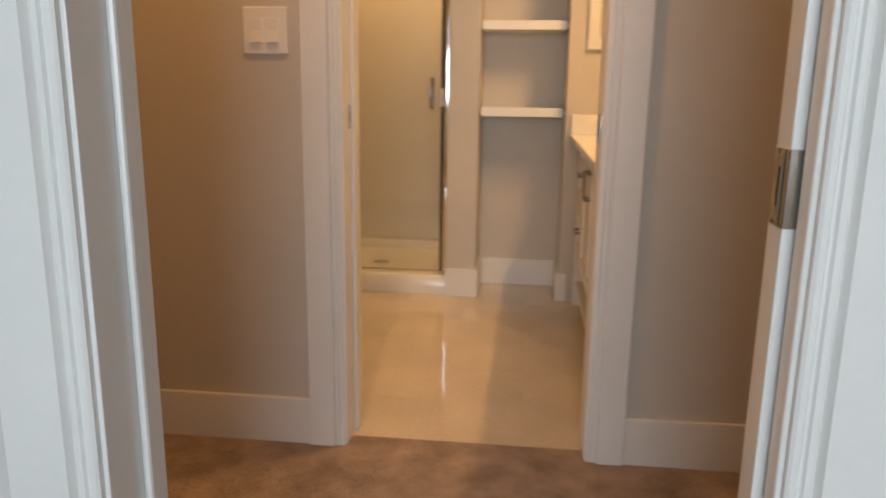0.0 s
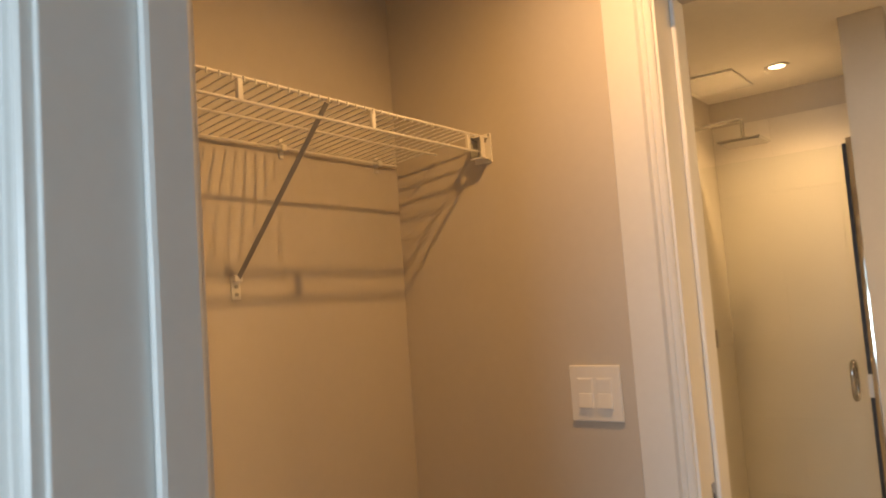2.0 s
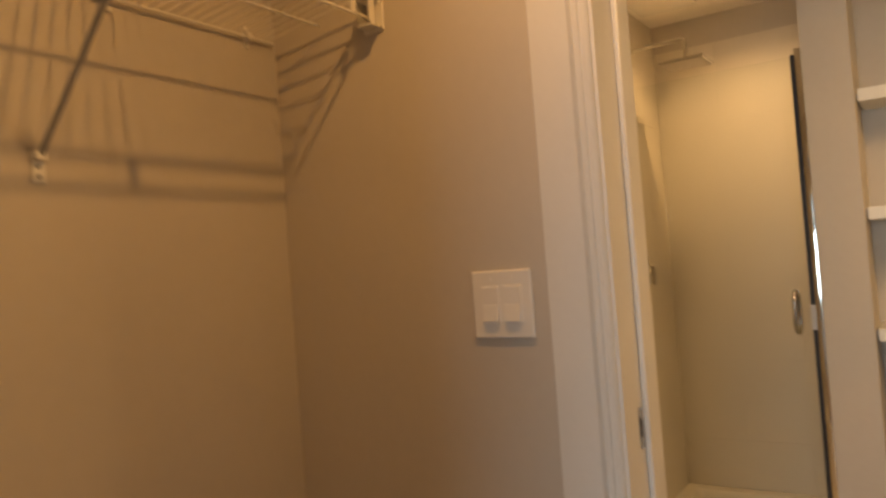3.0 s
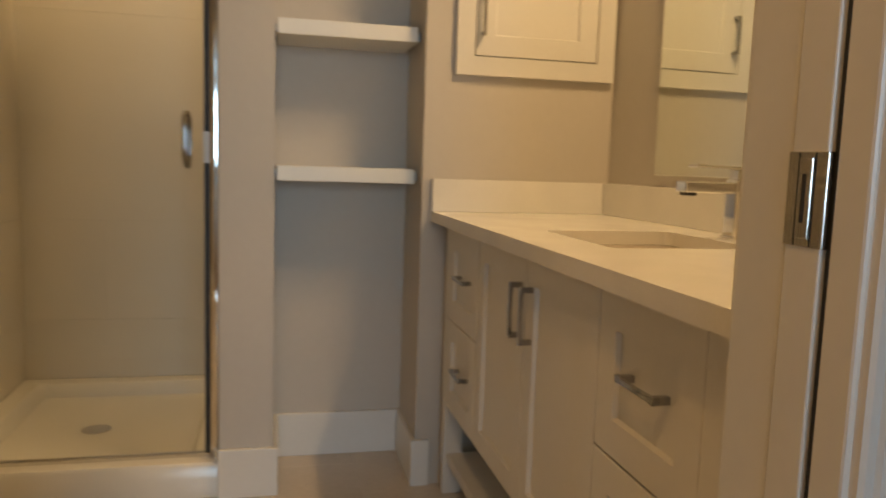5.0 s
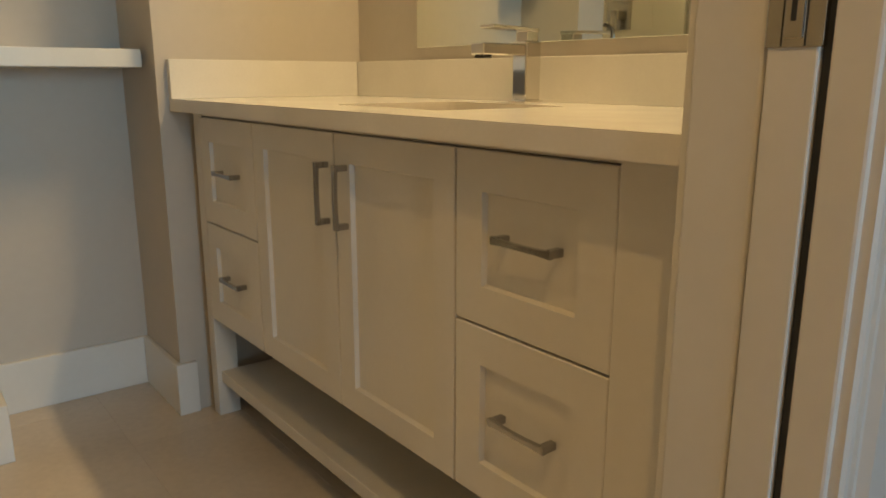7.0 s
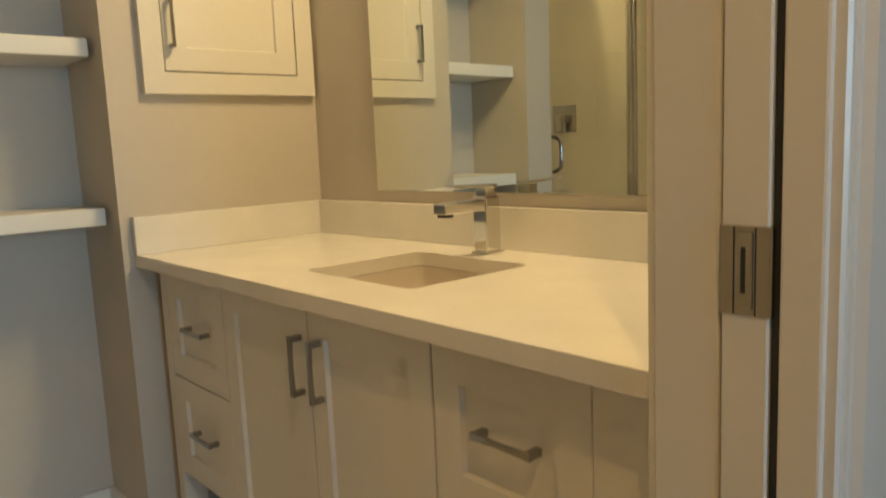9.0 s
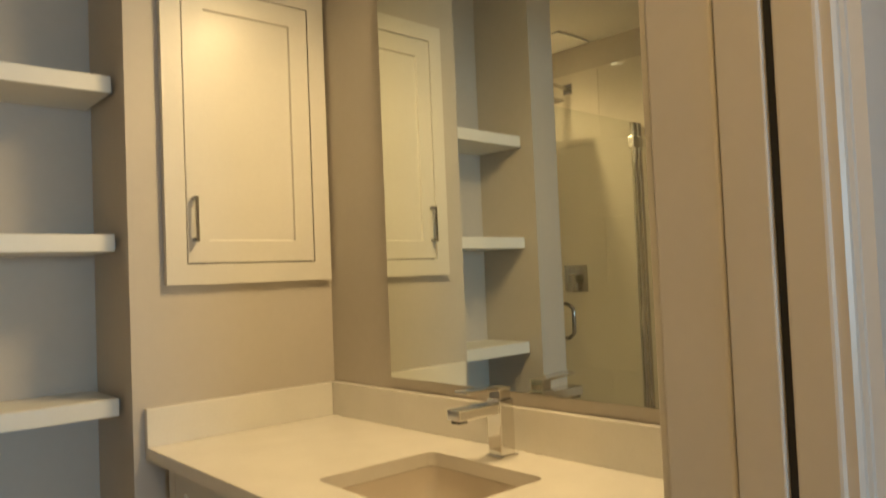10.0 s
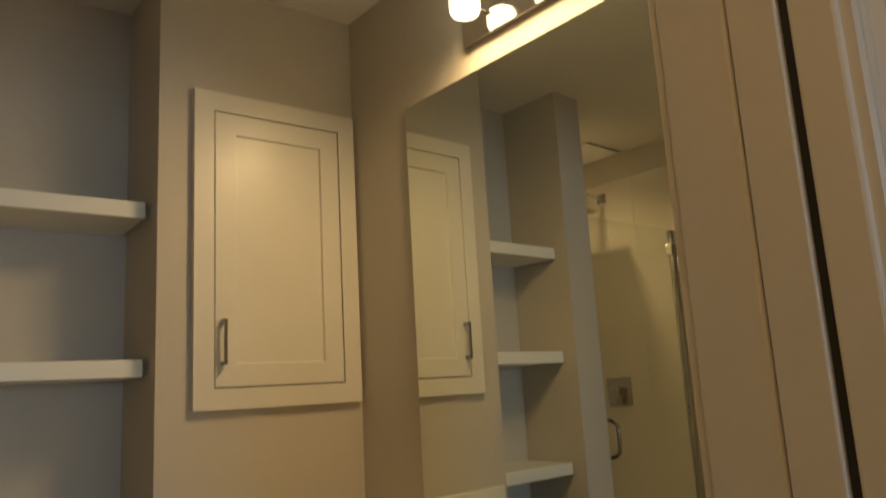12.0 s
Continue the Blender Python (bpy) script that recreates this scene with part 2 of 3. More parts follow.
setting("wall_shower_back", slab(SX[0], SX[1] + 0.01, SB, SB + 0.1, 0, CEIL), PAINT, "greige painted wall above the shower tiles", "wall")
column = slab(SX[1], AX[0], YE, SB + 0.1, 0, CEIL)
setting("wall_column", column, PAINT, "greige wall end between shower and shelves", "wall")
setting("wall_alcove_back", slab(AX[0], AX[1], AB, AB + 0.1, 0, CEIL), PAINT, "greige back wall of the shelf alcove", "wall")
setting("wall_bathroom_end", slab(AX[1], XM + 0.1, YE, AB + 0.1, 0, CEIL), PAINT, "greige wall behind the medicine cabinet", "wall")
setting("wall_mirror", splay(slab(XM, XM + 0.1, W2[1], YE, 0, CEIL)), PAINT, "greige wall behind mirror and vanity", "wall")
# bedroom shell with a window
setting("wall_bedroom_west", slab(-2.7, -2.6, -5.5, W1[0], 0, CEIL), WHITE_WALL, "plain white bedroom wall", "wall")
setting("wall_bedroom_east", slab(3.6, 3.7, -5.5, W1[0], 0, CEIL), WHITE_WALL, "plain white bedroom wall", "wall")
back = bmesh.new()
box(back, -2.7, -0.5, -5.6, -5.5, 0, CEIL)
box(back, 1.7, 3.7, -5.6, -5.5, 0, CEIL)
box(back, -0.5, 1.7, -5.6, -5.5, 0, 0.7)
box(back, -0.5, 1.7, -5.6, -5.5, 2.2, CEIL)
setting("wall_bedroom_window", back, WHITE_WALL, "white bedroom wall with a wide window", "wall")
win = tagged(new("window_1"), "wide bedroom window with a white frame", "window", kind="structure")
win.location = (0.6, -5.55, 0.7)
fr = bmesh.new()
for a in ((-0.5, -0.44, 0.7, 2.2), (1.64, 1.7, 0.7, 2.2), (0.57, 0.63, 0.76, 2.14), (-0.44, 1.64, 0.7, 0.76), (-0.44, 1.64, 2.14, 2.2)):
    box(fr, a[0], a[1], -5.58, -5.52, a[2], a[3], 0.004)
part("window_frame", fr, TRIM, win)
for a, b in ((-0.44, 0.57), (0.63, 1.64)):
    p = part("pane", slab(a, b, -5.554, -5.546, 0.76, 2.14), PANE, win)
    p.visible_shadow = False

# ---- doorways: jambs, casings, pocket doors ----
CASE = ((0.000, 0.0), (0.000, 0.009), (0.004, 0.012), (0.010, 0.012), (0.0125, 0.0085), (0.0155, 0.0085), (0.018, 0.013),
        (0.024, 0.013), (0.028, 0.010), (0.033, 0.021), (0.107, 0.021), (0.109, 0.019), (0.109, 0.0))


def casing(name, hole, y, out, label):
    """A moulded casing round three sides of a doorway; out is the side to which it stands proud."""
    bm = bmesh.new()
    x0, x1 = hole[0] - 0.006, hole[1] + 0.006
    z = HEAD + 0.006
    rings = []
    for sx, corner in ((0, (x0, 0.0)), (1, (x0, z)), (2, (x1, z)), (3, (x1, 0.0))):
        ring = []
        for u, d in CASE:
            px = corner[0] - u if sx < 2 else corner[0] + u
            pz = corner[1] + (u if sx in (1, 2) else 0)
            ring.append(bm.verts.new((px, y + out * d, pz)))
        rings.append(ring)
    for a, b in zip(rings, rings[1:]):
        for k in range(len(CASE) - 1):
            bm.faces.new((a[k], a[k + 1], b[k + 1], b[k]))
    for r in (rings[0], rings[-1]):
        bm.faces.new(r)
    return setting(name, bm, TRIM, label, "door casing")


def jambs(name, hole, faces, mid, label, pc, gap):
    """Solid jamb on the closing side with stops, split jamb on the pocket side, split head."""
    y0, y1 = faces
    fr = tagged(new(name), label, "door frame", kind="structure")
    fr.location = ((hole[0] + hole[1]) / 2, mid, 0)
    part("jamb", slab(hole[0] - J, hole[0], y0, y1, 0, HEAD + J, 0.0015), TRIM, fr)
    part("stop", slab(hole[0], hole[0] + 0.011, mid + 0.013, y1 - 0.003, 0, HEAD, 0.005), TRIM, fr)
    for a, b in ((y0, pc - 0.0275), (pc + gap, y1)):
        part("split_jamb", slab(hole[1], hole[1] + J, a, b, 0, HEAD + J, 0.0035), TRIM, fr)
        part("head_jamb", slab(hole[0], hole[1], a, b, HEAD, HEAD + J, 0.002), TRIM, fr)
    part("track_cover", slab(hole[0], hole[1], pc - 0.0274, pc + gap - 0.0001, HEAD + 0.012, HEAD + J), TRIM, fr)
    return fr


casing("casing_bedroom", D1, W1[0], -1, "white moulded casing round the closet doorway")
casing("casing_closet", D1, W1[1], 1, "white moulded casing round the closet doorway")
casing("casing_bathroom", D2, W2[0], -1, "white moulded casing round the bathroom doorway")
casing("casing_bathroom_inner", D2, W2[1], 1, "white moulded casing round the bathroom doorway")
jambs("door_frame_1", D1, W1, H1, "white jambs of the closet pocket doorway", -1.252, 0.022)
bath_jambs = jambs("door_frame_2", D2, W2, H2, "white jambs of the bathroom pocket doorway", 0.066, 0.0275)
# added black strip that paints the shade of the open pocket gap
part("pocket_seal", slab(D2[1] + 0.004, D2[1] + 0.016, 0.0388, 0.0458, 0.01, HEAD - 0.01), STRIP_BLACK, bath_jambs, "black strip standing in for the shade in the pocket gap")


def pocket_door(name, hole, mid, half, proud, zc):
    edge = hole[1] - proud
    d = tagged(new(name), "white pocket door slid open with satin edge latch", "door", kind="structure")
    d.location = (edge, mid, 0.01)
    y0, y1 = mid - half, mid + half
    part("leaf", slab(edge, edge + 0.78, y0, y1, 0.012, HEAD - 0.01, 0.002), TRIM, d)
    h = 0.041
    latch = bmesh.new()
    box(latch, edge - 0.0015, edge + 0.012, y0 - 0.0015, y1 + 0.0015, zc - h, zc + h, 0.0008)
    lp = part("latch", latch, BRUSHED, d, "satin nickel edge latch plate")
    part("face_plate", slab(edge - 0.0015, edge + 0.045, y0 - 0.003, y0 - 0.0002, zc - h, zc + h, 0.001), BRUSHED, lp)
    part("pull_frame", slab(edge - 0.0032, edge - 0.0010, mid - 0.0085, mid + 0.0075, zc - 0.034, zc + 0.036, 0.001), BRUSHED, lp)
    part("pull_slot", slab(edge - 0.0038, edge - 0.0030, mid - 0.0022, mid + 0.0022, zc - 0.020, zc + 0.022, 0.0003), DARK, lp)
    for y in (mid - 0.0105, mid + 0.0095):
        part("groove", slab(edge - 0.0020, edge - 0.0012, y - 0.0006, y + 0.0006, zc - h + 0.001, zc + h - 0.001), DARK, lp)
    return d


pocket_door("door_1", D1, -1.252, 0.0195, 0.010, 0.995)
pocket_door("door_2", D2, 0.0685, 0.022, 0.002, 0.981)
for name, hole, mid in (("strike_plate", D2, H2),):
    s = thing(name, (hole[0], mid, 0.97), "satin nickel strike plate let into the white jamb", "strike plate", "strike plates")
    part("plate", slab(hole[0] - 0.001, hole[0] + 0.0015, mid - 0.012, mid + 0.006, 0.964, 1.036, 0.0007), BRUSHED, s)
    part("slot", slab(hole[0] + 0.0012, hole[0] + 0.0020, mid - 0.007, mid + 0.001, 0.985, 1.015), DARK, s)

# ---- baseboards ----
BH, BT = 0.148, 0.015


def baseboard(x0, x1, y0, y1, name="baseboard"):
    return setting(name, slab(x0, x1, y0, y1, 0, BH, 0.0025), TRIM, "tall flat white baseboard", "baseboard")


co2 = D2[0] - 0.006 - 0.109
cr2 = D2[1] + 0.006 + 0.109
baseboard(XL + BT, co2, W2[0] - BT, W2[0])
baseboard(cr2, XR, W2[0] - BT, W2[0])
baseboard(XL, XL + BT, W1[1], W2[0])
baseboard(XR - BT, XR, W1[1], W2[0] - BT)
baseboard(XL + BT, D1[0] - 0.115, W1[1], W1[1] + BT)
baseboard(D1[1] + 0.115, XR - BT, W1[1], W1[1] + BT)
baseboard(-2.6, D1[0] - 0.115, W1[0] - BT, W1[0])
baseboard(D1[1] + 0.115, 3.6, W1[0] - BT, W1[0])
baseboard(SX[1] - 0.004, AX[0] + BT, YE - BT, YE)
baseboard(AX[0], AX[0] + BT, YE, AB)
baseboard(AX[0] + BT, AX[1] - BT, AB - BT, AB)
baseboard(AX[1] - BT, AX[1], YE, AB)
baseboard(AX[1] - BT, 0.745, YE - BT, YE)
baseboard(BX, BX + BT, W2[1], YE)
baseboard(BX + BT, SX[0], YE - BT, YE)
baseboard(BX + BT, D2[0] - 0.115, W2[1], W2[1] + BT)
baseboard(D2[1] + 0.115, XM - BT, W2[1], W2[1] + BT)

# ---- closet ----
sw = thing("light_switch", (-0.216, 0, 1.235), "white double rocker light switch with screwless plate", "light switch")
part("plate", slab(-0.279, -0.153, -0.007, 0, 1.172, 1.298, 0.003), PLASTIC, sw)
for xc in (-0.2395, -0.1925):
    f = part("rocker_frame", slab(xc - 0.0185, xc + 0.0185, -0.0082, -0.006, 1.200, 1.270, 0.0008), PLASTIC, sw)
    bm = slab(xc - 0.0165, xc + 0.0165, -0.0096, -0.007, 1.2355, 1.2675, 0.0008)
    box(bm, xc - 0.0165, xc + 0.0165, -0.0145, -0.007, 1.2025, 1.2352, 0.0012)
    for v in bm.verts:
        if v.co.y < -0.012:
            v.co.y += 0.004 * (v.co.z - 1.2025) / 0.033
    part("rocker", bm, PLASTIC, f)
    for z in (1.187, 1.283):
        part("screw", rod(bmesh.new(), (xc, -0.0078, z), (xc, -0.006, z), 0.003, 12), PLASTIC, sw)

shelf = thing("wire_shelf", (XL, -0.58, 1.84), "white vinyl-coated wire closet shelf on a steel brace", "wire shelf")
SF, SZ = -0.474, 1.877
y_end, y_near = -0.012, W1[1] + 0.012
for x, z, r, nm in ((SF, SZ, 0.0032, "front_rail"), (SF - 0.002, SZ - 0.041, 0.0032, "front_rail"), (XL + 0.010, SZ - 0.030, 0.0032, "back_rail"), (XL + 0.15, SZ - 0.022, 0.0028, "middle_rail")):
    part(nm, rod(bmesh.new(), (x, y_near, z), (x, y_end, z), r, 10), WIRE, shelf, smooth=True)
k = y_near + 0.01
wire = None
while k < y_end - 0.005:
    if wire is None:
        wire = part("wire", tube(bmesh.new(), [(XL + 0.007, k, SZ - 0.026), (SF - 0.006, k, SZ + 0.003), (SF + 0.004, k, SZ + 0.001), (SF + 0.003, k, SZ - 0.008)], 0.0021, 6), WIRE, shelf, smooth=True)
        first = k
    else:
        again = new("wire", wire.data)
        again.parent, again.location = shelf, (0, k - first, 0)
    k += 0.0254
for y in (-0.06, -0.405, -0.745, -1.09):
    part("post", slab(SF - 0.007, SF + 0.002, y - 0.006, y + 0.006, SZ - 0.041, SZ, 0.002), WIRE, shelf)
brace = bmesh.new()
rod(brace, (XL + 0.012, -0.556, 1.548), (SF - 0.01, -0.528, SZ - 0.004), 0.007, 4)
br = part("brace", brace, GREY_METAL, shelf, "grey steel support brace")
bm = slab(XL, XL + 0.004, -0.570, -0.546, 1.500, 1.552, 0.002)
box(bm, XL + 0.001, XL + 0.016, -0.568, -0.548, 1.538, 1.552, 0.002)
part("brace_foot", bm, WIRE, br)
for z in (1.511, 1.528):
    part("screw", rod(bmesh.new(), (XL, -0.558, z), (XL + 0.0065, -0.558, z), 0.004, 12), GREY_METAL, br)
for y in (-0.088, -0.414, -0.76, -1.10):
    bm = slab(XL, XL + 0.006, y - 0.006, y + 0.006, SZ - 0.054, SZ - 0.006, 0.002)
    box(bm, XL, XL + 0.02, y - 0.008, y + 0.008, SZ - 0.038, SZ - 0.022, 0.003)
    part("wall_clip", bm, WIRE, shelf)
EZ, EF = SZ - 0.012, SF + 0.006
end = part("end_bracket", slab(EF - 0.03, EF + 0.022, -0.004, 0, EZ - 0.058, EZ + 0.016, 0.0015), WIRE, shelf)
bm = bmesh.new()
box(bm, EF - 0.022, EF + 0.014, -0.036, -0.0035, EZ + 0.003, EZ + 0.007, 0.001)
box(bm, EF - 0.022, EF + 0.014, -0.036, -0.0035, EZ - 0.051, EZ - 0.047, 0.001)
box(bm, EF + 0.0105, EF + 0.0145, -0.036, -0.020, EZ - 0.0468, EZ + 0.0028, 0.001)
part("socket", bm, WIRE, end)
part("socket_back", slab(EF - 0.022, EF - 0.019, -0.034, -0.0042, EZ - 0.0465, EZ + 0.0025), GREY_METAL, end)
for z in (EZ - 0.053, EZ + 0.011):
    part("screw", rod(bmesh.new(), (EF + 0.017, -0.006, z), (EF + 0.017, -0.0035, z), 0.003, 10), GREY_METAL, end)



def recessed(x, y):
    spot = thing("recessed_light", (x, y, CEIL), "small round recessed ceiling light with white trim, lit", "recessed light", "recessed lights")
    bm = bmesh.new()
    n = 36
    rings = [[bm.verts.new((x + q * math.cos(2 * math.pi * k / n), y + q * math.sin(2 * math.pi * k / n), CEIL + h)) for k in range(n)]
             for q, h in ((0.036, -0.0005), (0.036, -0.006), (0.042, -0.008), (0.054, -0.005), (0.056, 0.0))]
    for a, b in zip(rings, rings[1:]):
        for k in range(n):
            bm.faces.new((a[k], a[(k + 1) % n], b[(k + 1) % n], b[k]))
    part("trim_ring", bm, TRIM, spot, smooth=True)
    ln = part("lens", lathe(bmesh.new(), ((0.001, -0.004), (0.0355, -0.004), (0.0355, 0.0), (0.001, 0.0)), (x, y, CEIL), 36), SPOT, spot, "lit lens", smooth=True)
    ln.visible_shadow = False


recessed(0.05, -0.43)
# ---- bathroom shelves ----
for z in (0.985, 1.410, 1.826):
    s = thing("floating_shelf", ((AX[0] + AX[1]) / 2, 1.86, z - 0.042), "thick white painted shelf built into the alcove", "shelf", "alcove shelves")
    part("board", slab(0.277, 0.689, 1.7695, AB, z - 0.045, z, 0.001), SHELF, s)
    part("front_edge", slab(0.277, 0.689, 1.757, 1.7693, z - 0.045, z, 0.0022), SHELF, s)
    # grey blocks added to darken the open gap at each shelf end like shade
    for x0, x1 in ((AX[0], 0.2768), (0.6892, AX[1])):
        part("bracket", slab(x0, x1, 1.80, 1.97, z - 0.034, z - 0.010), GREY_METAL, s, "grey block added for the shade in the shelf-end gap")


# ---- vanity ----
VF = 0.776            # face of the doors
VY = (0.235, 1.660)
van = thing("vanity_cabinet", (1.05, 0.94, 0), "white shaker vanity cabinet on legs with open slatted base shelf", "vanity")
cx0, cx1, cy0, cy1 = VF + 0.022, XM - 0.003, VY[0] + 0.003, VY[1] - 0.003
bm = slab(cx0, cx1, cy0, cy1, 0.283, 0.690)
box(bm, cx0, cx1, cy0, 0.70, 0.690, 0.830)
box(bm, cx0, cx1, 1.12, cy1, 0.690, 0.830)
box(bm, cx0, 0.845, 0.70, 1.12, 0.690, 0.830)
box(bm, 1.195, cx1, 0.70, 1.12, 0.690, 0.830)
part("carcass", bm, CABINET, van)
for y0, y1 in ((VY[1] - 0.04, VY[1]), (W2[1] + 0.001, 0.2845)):
    for x0, x1 in ((VF + 0.003, VF + 0.06), (XM - 0.07, XM - 0.004)):
        part("leg", slab(x0 - (0.003 if x0 < 1 else 0), x1, y0, y1, 0, 0.830 if x0 < 1 else 0.285, 0.002), CABINET, van)
part("base_shelf", slab(VF + 0.012, XM - 0.005, VY[0] + 0.05, VY[1] - 0.04, 0.098, 0.130, 0.002), CABINET, van)
part("top_rail", slab(VF + 0.006, VF + 0.03, VY[0] + 0.05, VY[1] - 0.04, 0.820, 0.8305, 0.001), CABINET, van)


def pull(parent, x, y, z, length, upright):
    """A slim bar pull, thinner in the middle, on two square feet, standing out towards -x from a front."""
    n, out = length / 2, 0.027
    bm = bmesh.new()
    rings = []
    for k in range(9):
        u = -1 + k / 4
        half = 0.0036 + 0.0022 * abs(u) ** 3
        deep = out + 0.0015 * (1 - u * u)
        rings.append([bm.verts.new((x - a, y + b, z + u * n)) for a, b in ((deep, -half), (deep, half), (deep - 0.0075, half), (deep - 0.0075, -half))])
    for a, b in zip(rings, rings[1:]):
        for k in range(4):
            bm.faces.new((a[k], a[(k + 1) % 4], b[(k + 1) % 4], b[k]))
    bm.faces.new(rings[0][::-1])
    bm.faces.new(rings[-1])
    for s in (-1, 1):
        c = z + s * (n - 0.0058)
        box(bm, x - out + 0.006, x, y - 0.0056, y + 0.0056, c - 0.0056, c + 0.0056, 0.001)
    if not upright:
        bmesh.ops.rotate(bm, verts=bm.verts, cent=(x, y, z), matrix=Matrix.Rotation(radians(90), 3, "X"))
    return part("pull", bm, PULL, parent, "polished chrome bar pull")


def shaker(name, parent, x, y0, y1, z0, z1, rail):
    """A shaker front facing -x: four frame members round a sunk panel, as one mesh."""
    bm = bmesh.new()
    g = 0.002
    y0, y1, z0, z1 = y0 + g, y1 - g, z0 + g, z1 - g
    rings = []
    rings.append([bm.verts.new((x + 0.02, a, b)) for a, b in ((y0, z0), (y1, z0), (y1, z1), (y0, z1))])
    rings.append([bm.verts.new((x + 0.0015, a, b)) for a, b in ((y0, z0), (y1, z0), (y1, z1), (y0, z1))])
    for inset, deep in ((0.0015, 0.0), (rail, 0.0), (rail + 0.003, 0.009)):
        rings.append([bm.verts.new((x + deep, a, b)) for a, b in ((y0 + inset, z0 + inset), (y1 - inset, z0 + inset), (y1 - inset, z1 - inset), (y0 + inset, z1 - inset))])
    for a, b in zip(rings, rings[1:]):
        for k in range(4):
            bm.faces.new((a[k], a[(k + 1) % 4], b[(k + 1) % 4], b[k]))
    bm.faces.new(rings[-1])
    bm.faces.new(rings[0][::-1])
    return part(name, bm, CABINET, parent)


for y0, y1, split, dz, length in ((0.2832, 0.583, 0.562, 0.008, 0.112), (1.298, 1.620, 0.550, 0.002, 0.112)):
    for z0, z1 in ((0.283, split), (split, 0.820)):
        d = shaker("drawer", van, VF, y0, y1, z0, z1, 0.058)
        pull(d, VF + 0.009, (y0 + y1) / 2 - 0.004, (z0 + z1) / 2 + dz, length, False)
for y0, y1, yp in ((0.583, 0.938, 0.896), (0.938, 1.298, 0.964)):
    d = shaker("door", van, VF, y0, y1, 0.283, 0.820, 0.052)
    pull(d, VF, yp, 0.705, 0.118, True)

# worktop with a rectangular cut-out
CT, CB = 0.862, 0.831
CX0 = 0.731
SKX, SKY = (0.865, 1.175), (0.735, 1.085)


def rounded(x0, x1, y0, y1, r, n=6):
    pts = []
    for cx, cy, a0 in ((x1 - r, y1 - r, 0), (x0 + r, y1 - r, 90), (x0 + r, y0 + r, 180), (x1 - r, y0 + r, 270)):
        for k in range(n + 1):
            a = radians(a0 + 90 * k / n)
            pts.append((cx + r * math.cos(a), cy + r * math.sin(a)))
    return pts


def ring_plate(outer, inner, z0, z1):
    """A plate with a hole: both outlines have the same number of points."""
    bm = bmesh.new()
    o = [[bm.verts.new((*p, z)) for p in outer] for z in (z0, z1)]
    i = [[bm.verts.new((*p, z)) for p in inner] for z in (z0, z1)]
    n = len(outer)
    for k in range(n):
        j = (k + 1) % n
        bm.faces.new((o[0][k], o[0][j], o[1][j], o[1][k]))
        bm.faces.new((i[0][k], i[0][j], i[1][j], i[1][k]))
        bm.faces.new((o[1][k], o[1][j], i[1][j], i[1][k]))
        bm.faces.new((o[0][k], o[0][j], i[0][j], i[0][k]))
    return bm


top = thing("vanity_worktop", (1.02, 0.94, CB), "white quartz vanity worktop with low backsplash", "worktop")
part("slab", ring_plate([(x + (0.028 * (YE - y) if x > 1.2 else 0), y) for x, y in rounded(CX0, XM - 0.001, W2[1] + 0.001, YE - 0.001, 0.003)], rounded(*SKX, *SKY, 0.022), CB, CT), QUARTZ, top)
part("backsplash", splay(slab(XM - 0.021, XM - 0.001, W2[1] + 0.001, YE - 0.001, CT, CT + 0.098, 0.0015)), QUARTZ, top)
part("side_splash", slab(CX0, XM - 0.0215, YE - 0.021, YE - 0.001, CT, CT + 0.098, 0.0015), QUARTZ, top)

sink = thing("undermount_sink", (1.02, 0.91, 0.70), "rectangular off-white porcelain undermount sink", "sink")
bm = bmesh.new()
levels = ((0.012, 0.8300, 0.030), (-0.002, 0.8300, 0.024), (-0.004, 0.80, 0.026), (-0.018, 0.73, 0.035), (-0.040, 0.705, 0.045), (-0.10, 0.697, 0.045))
rings = []
for grow, z, r in levels:
    rings.append([bm.verts.new((x, y, z)) for x, y in rounded(SKX[0] - grow, SKX[1] + grow, SKY[0] - grow, SKY[1] + grow, r)])
for a, b in zip(rings, rings[1:]):
    for k in range(len(a)):
        bm.faces.new((a[k], a[(k + 1) % len(a)], b[(k + 1) % len(a)], b[k]))
bm.faces.new(rings[-1])
part("bowl", bm, SINK, sink, smooth=True)
part("drain", lathe(bmesh.new(), ((0.001, 0.003), (0.018, 0.004), (0.030, 0.002), (0.030, 0.0)), (1.04, 0.91, 0.6975), 24), CHROME, sink, "chrome drain", smooth=True)
part("overflow", slab(1.155, 1.164, 0.885, 0.935, 0.775, 0.785, 0.003), DARK, sink)

fau = thing("basin_faucet", (1.245, 0.925, CT), "square polished chrome single-lever faucet", "faucet")
fy = 0.925
part("base_plate", slab(1.218, 1.272, fy - 0.026, fy + 0.026, CT, CT + 0.006, 0.002), CHROME, fau)
part("column", slab(1.223, 1.267, fy - 0.021, fy + 0.021, CT + 0.005, CT + 0.128, 0.003), CHROME, fau)
sp = part("spout", slab(1.105, 1.2235, fy - 0.020, fy + 0.020, CT + 0.098, CT + 0.122, 0.003), CHROME, fau)
part("aerator", slab(1.110, 1.135, fy - 0.013, fy + 0.013, CT + 0.092, CT + 0.099, 0.001), DARK, sp)
part("neck", slab(1.228, 1.262, fy - 0.017, fy + 0.017, CT + 0.127, CT + 0.149, 0.002), CHROME, fau)
lev = slab(1.130, 1.262, fy - 0.020, fy + 0.020, CT + 0.148, CT + 0.155, 0.0015)
for v in lev.verts:
    v.co.z += (1.25 - v.co.x) * 0.03
part("lever", lev, CHROME, fau)

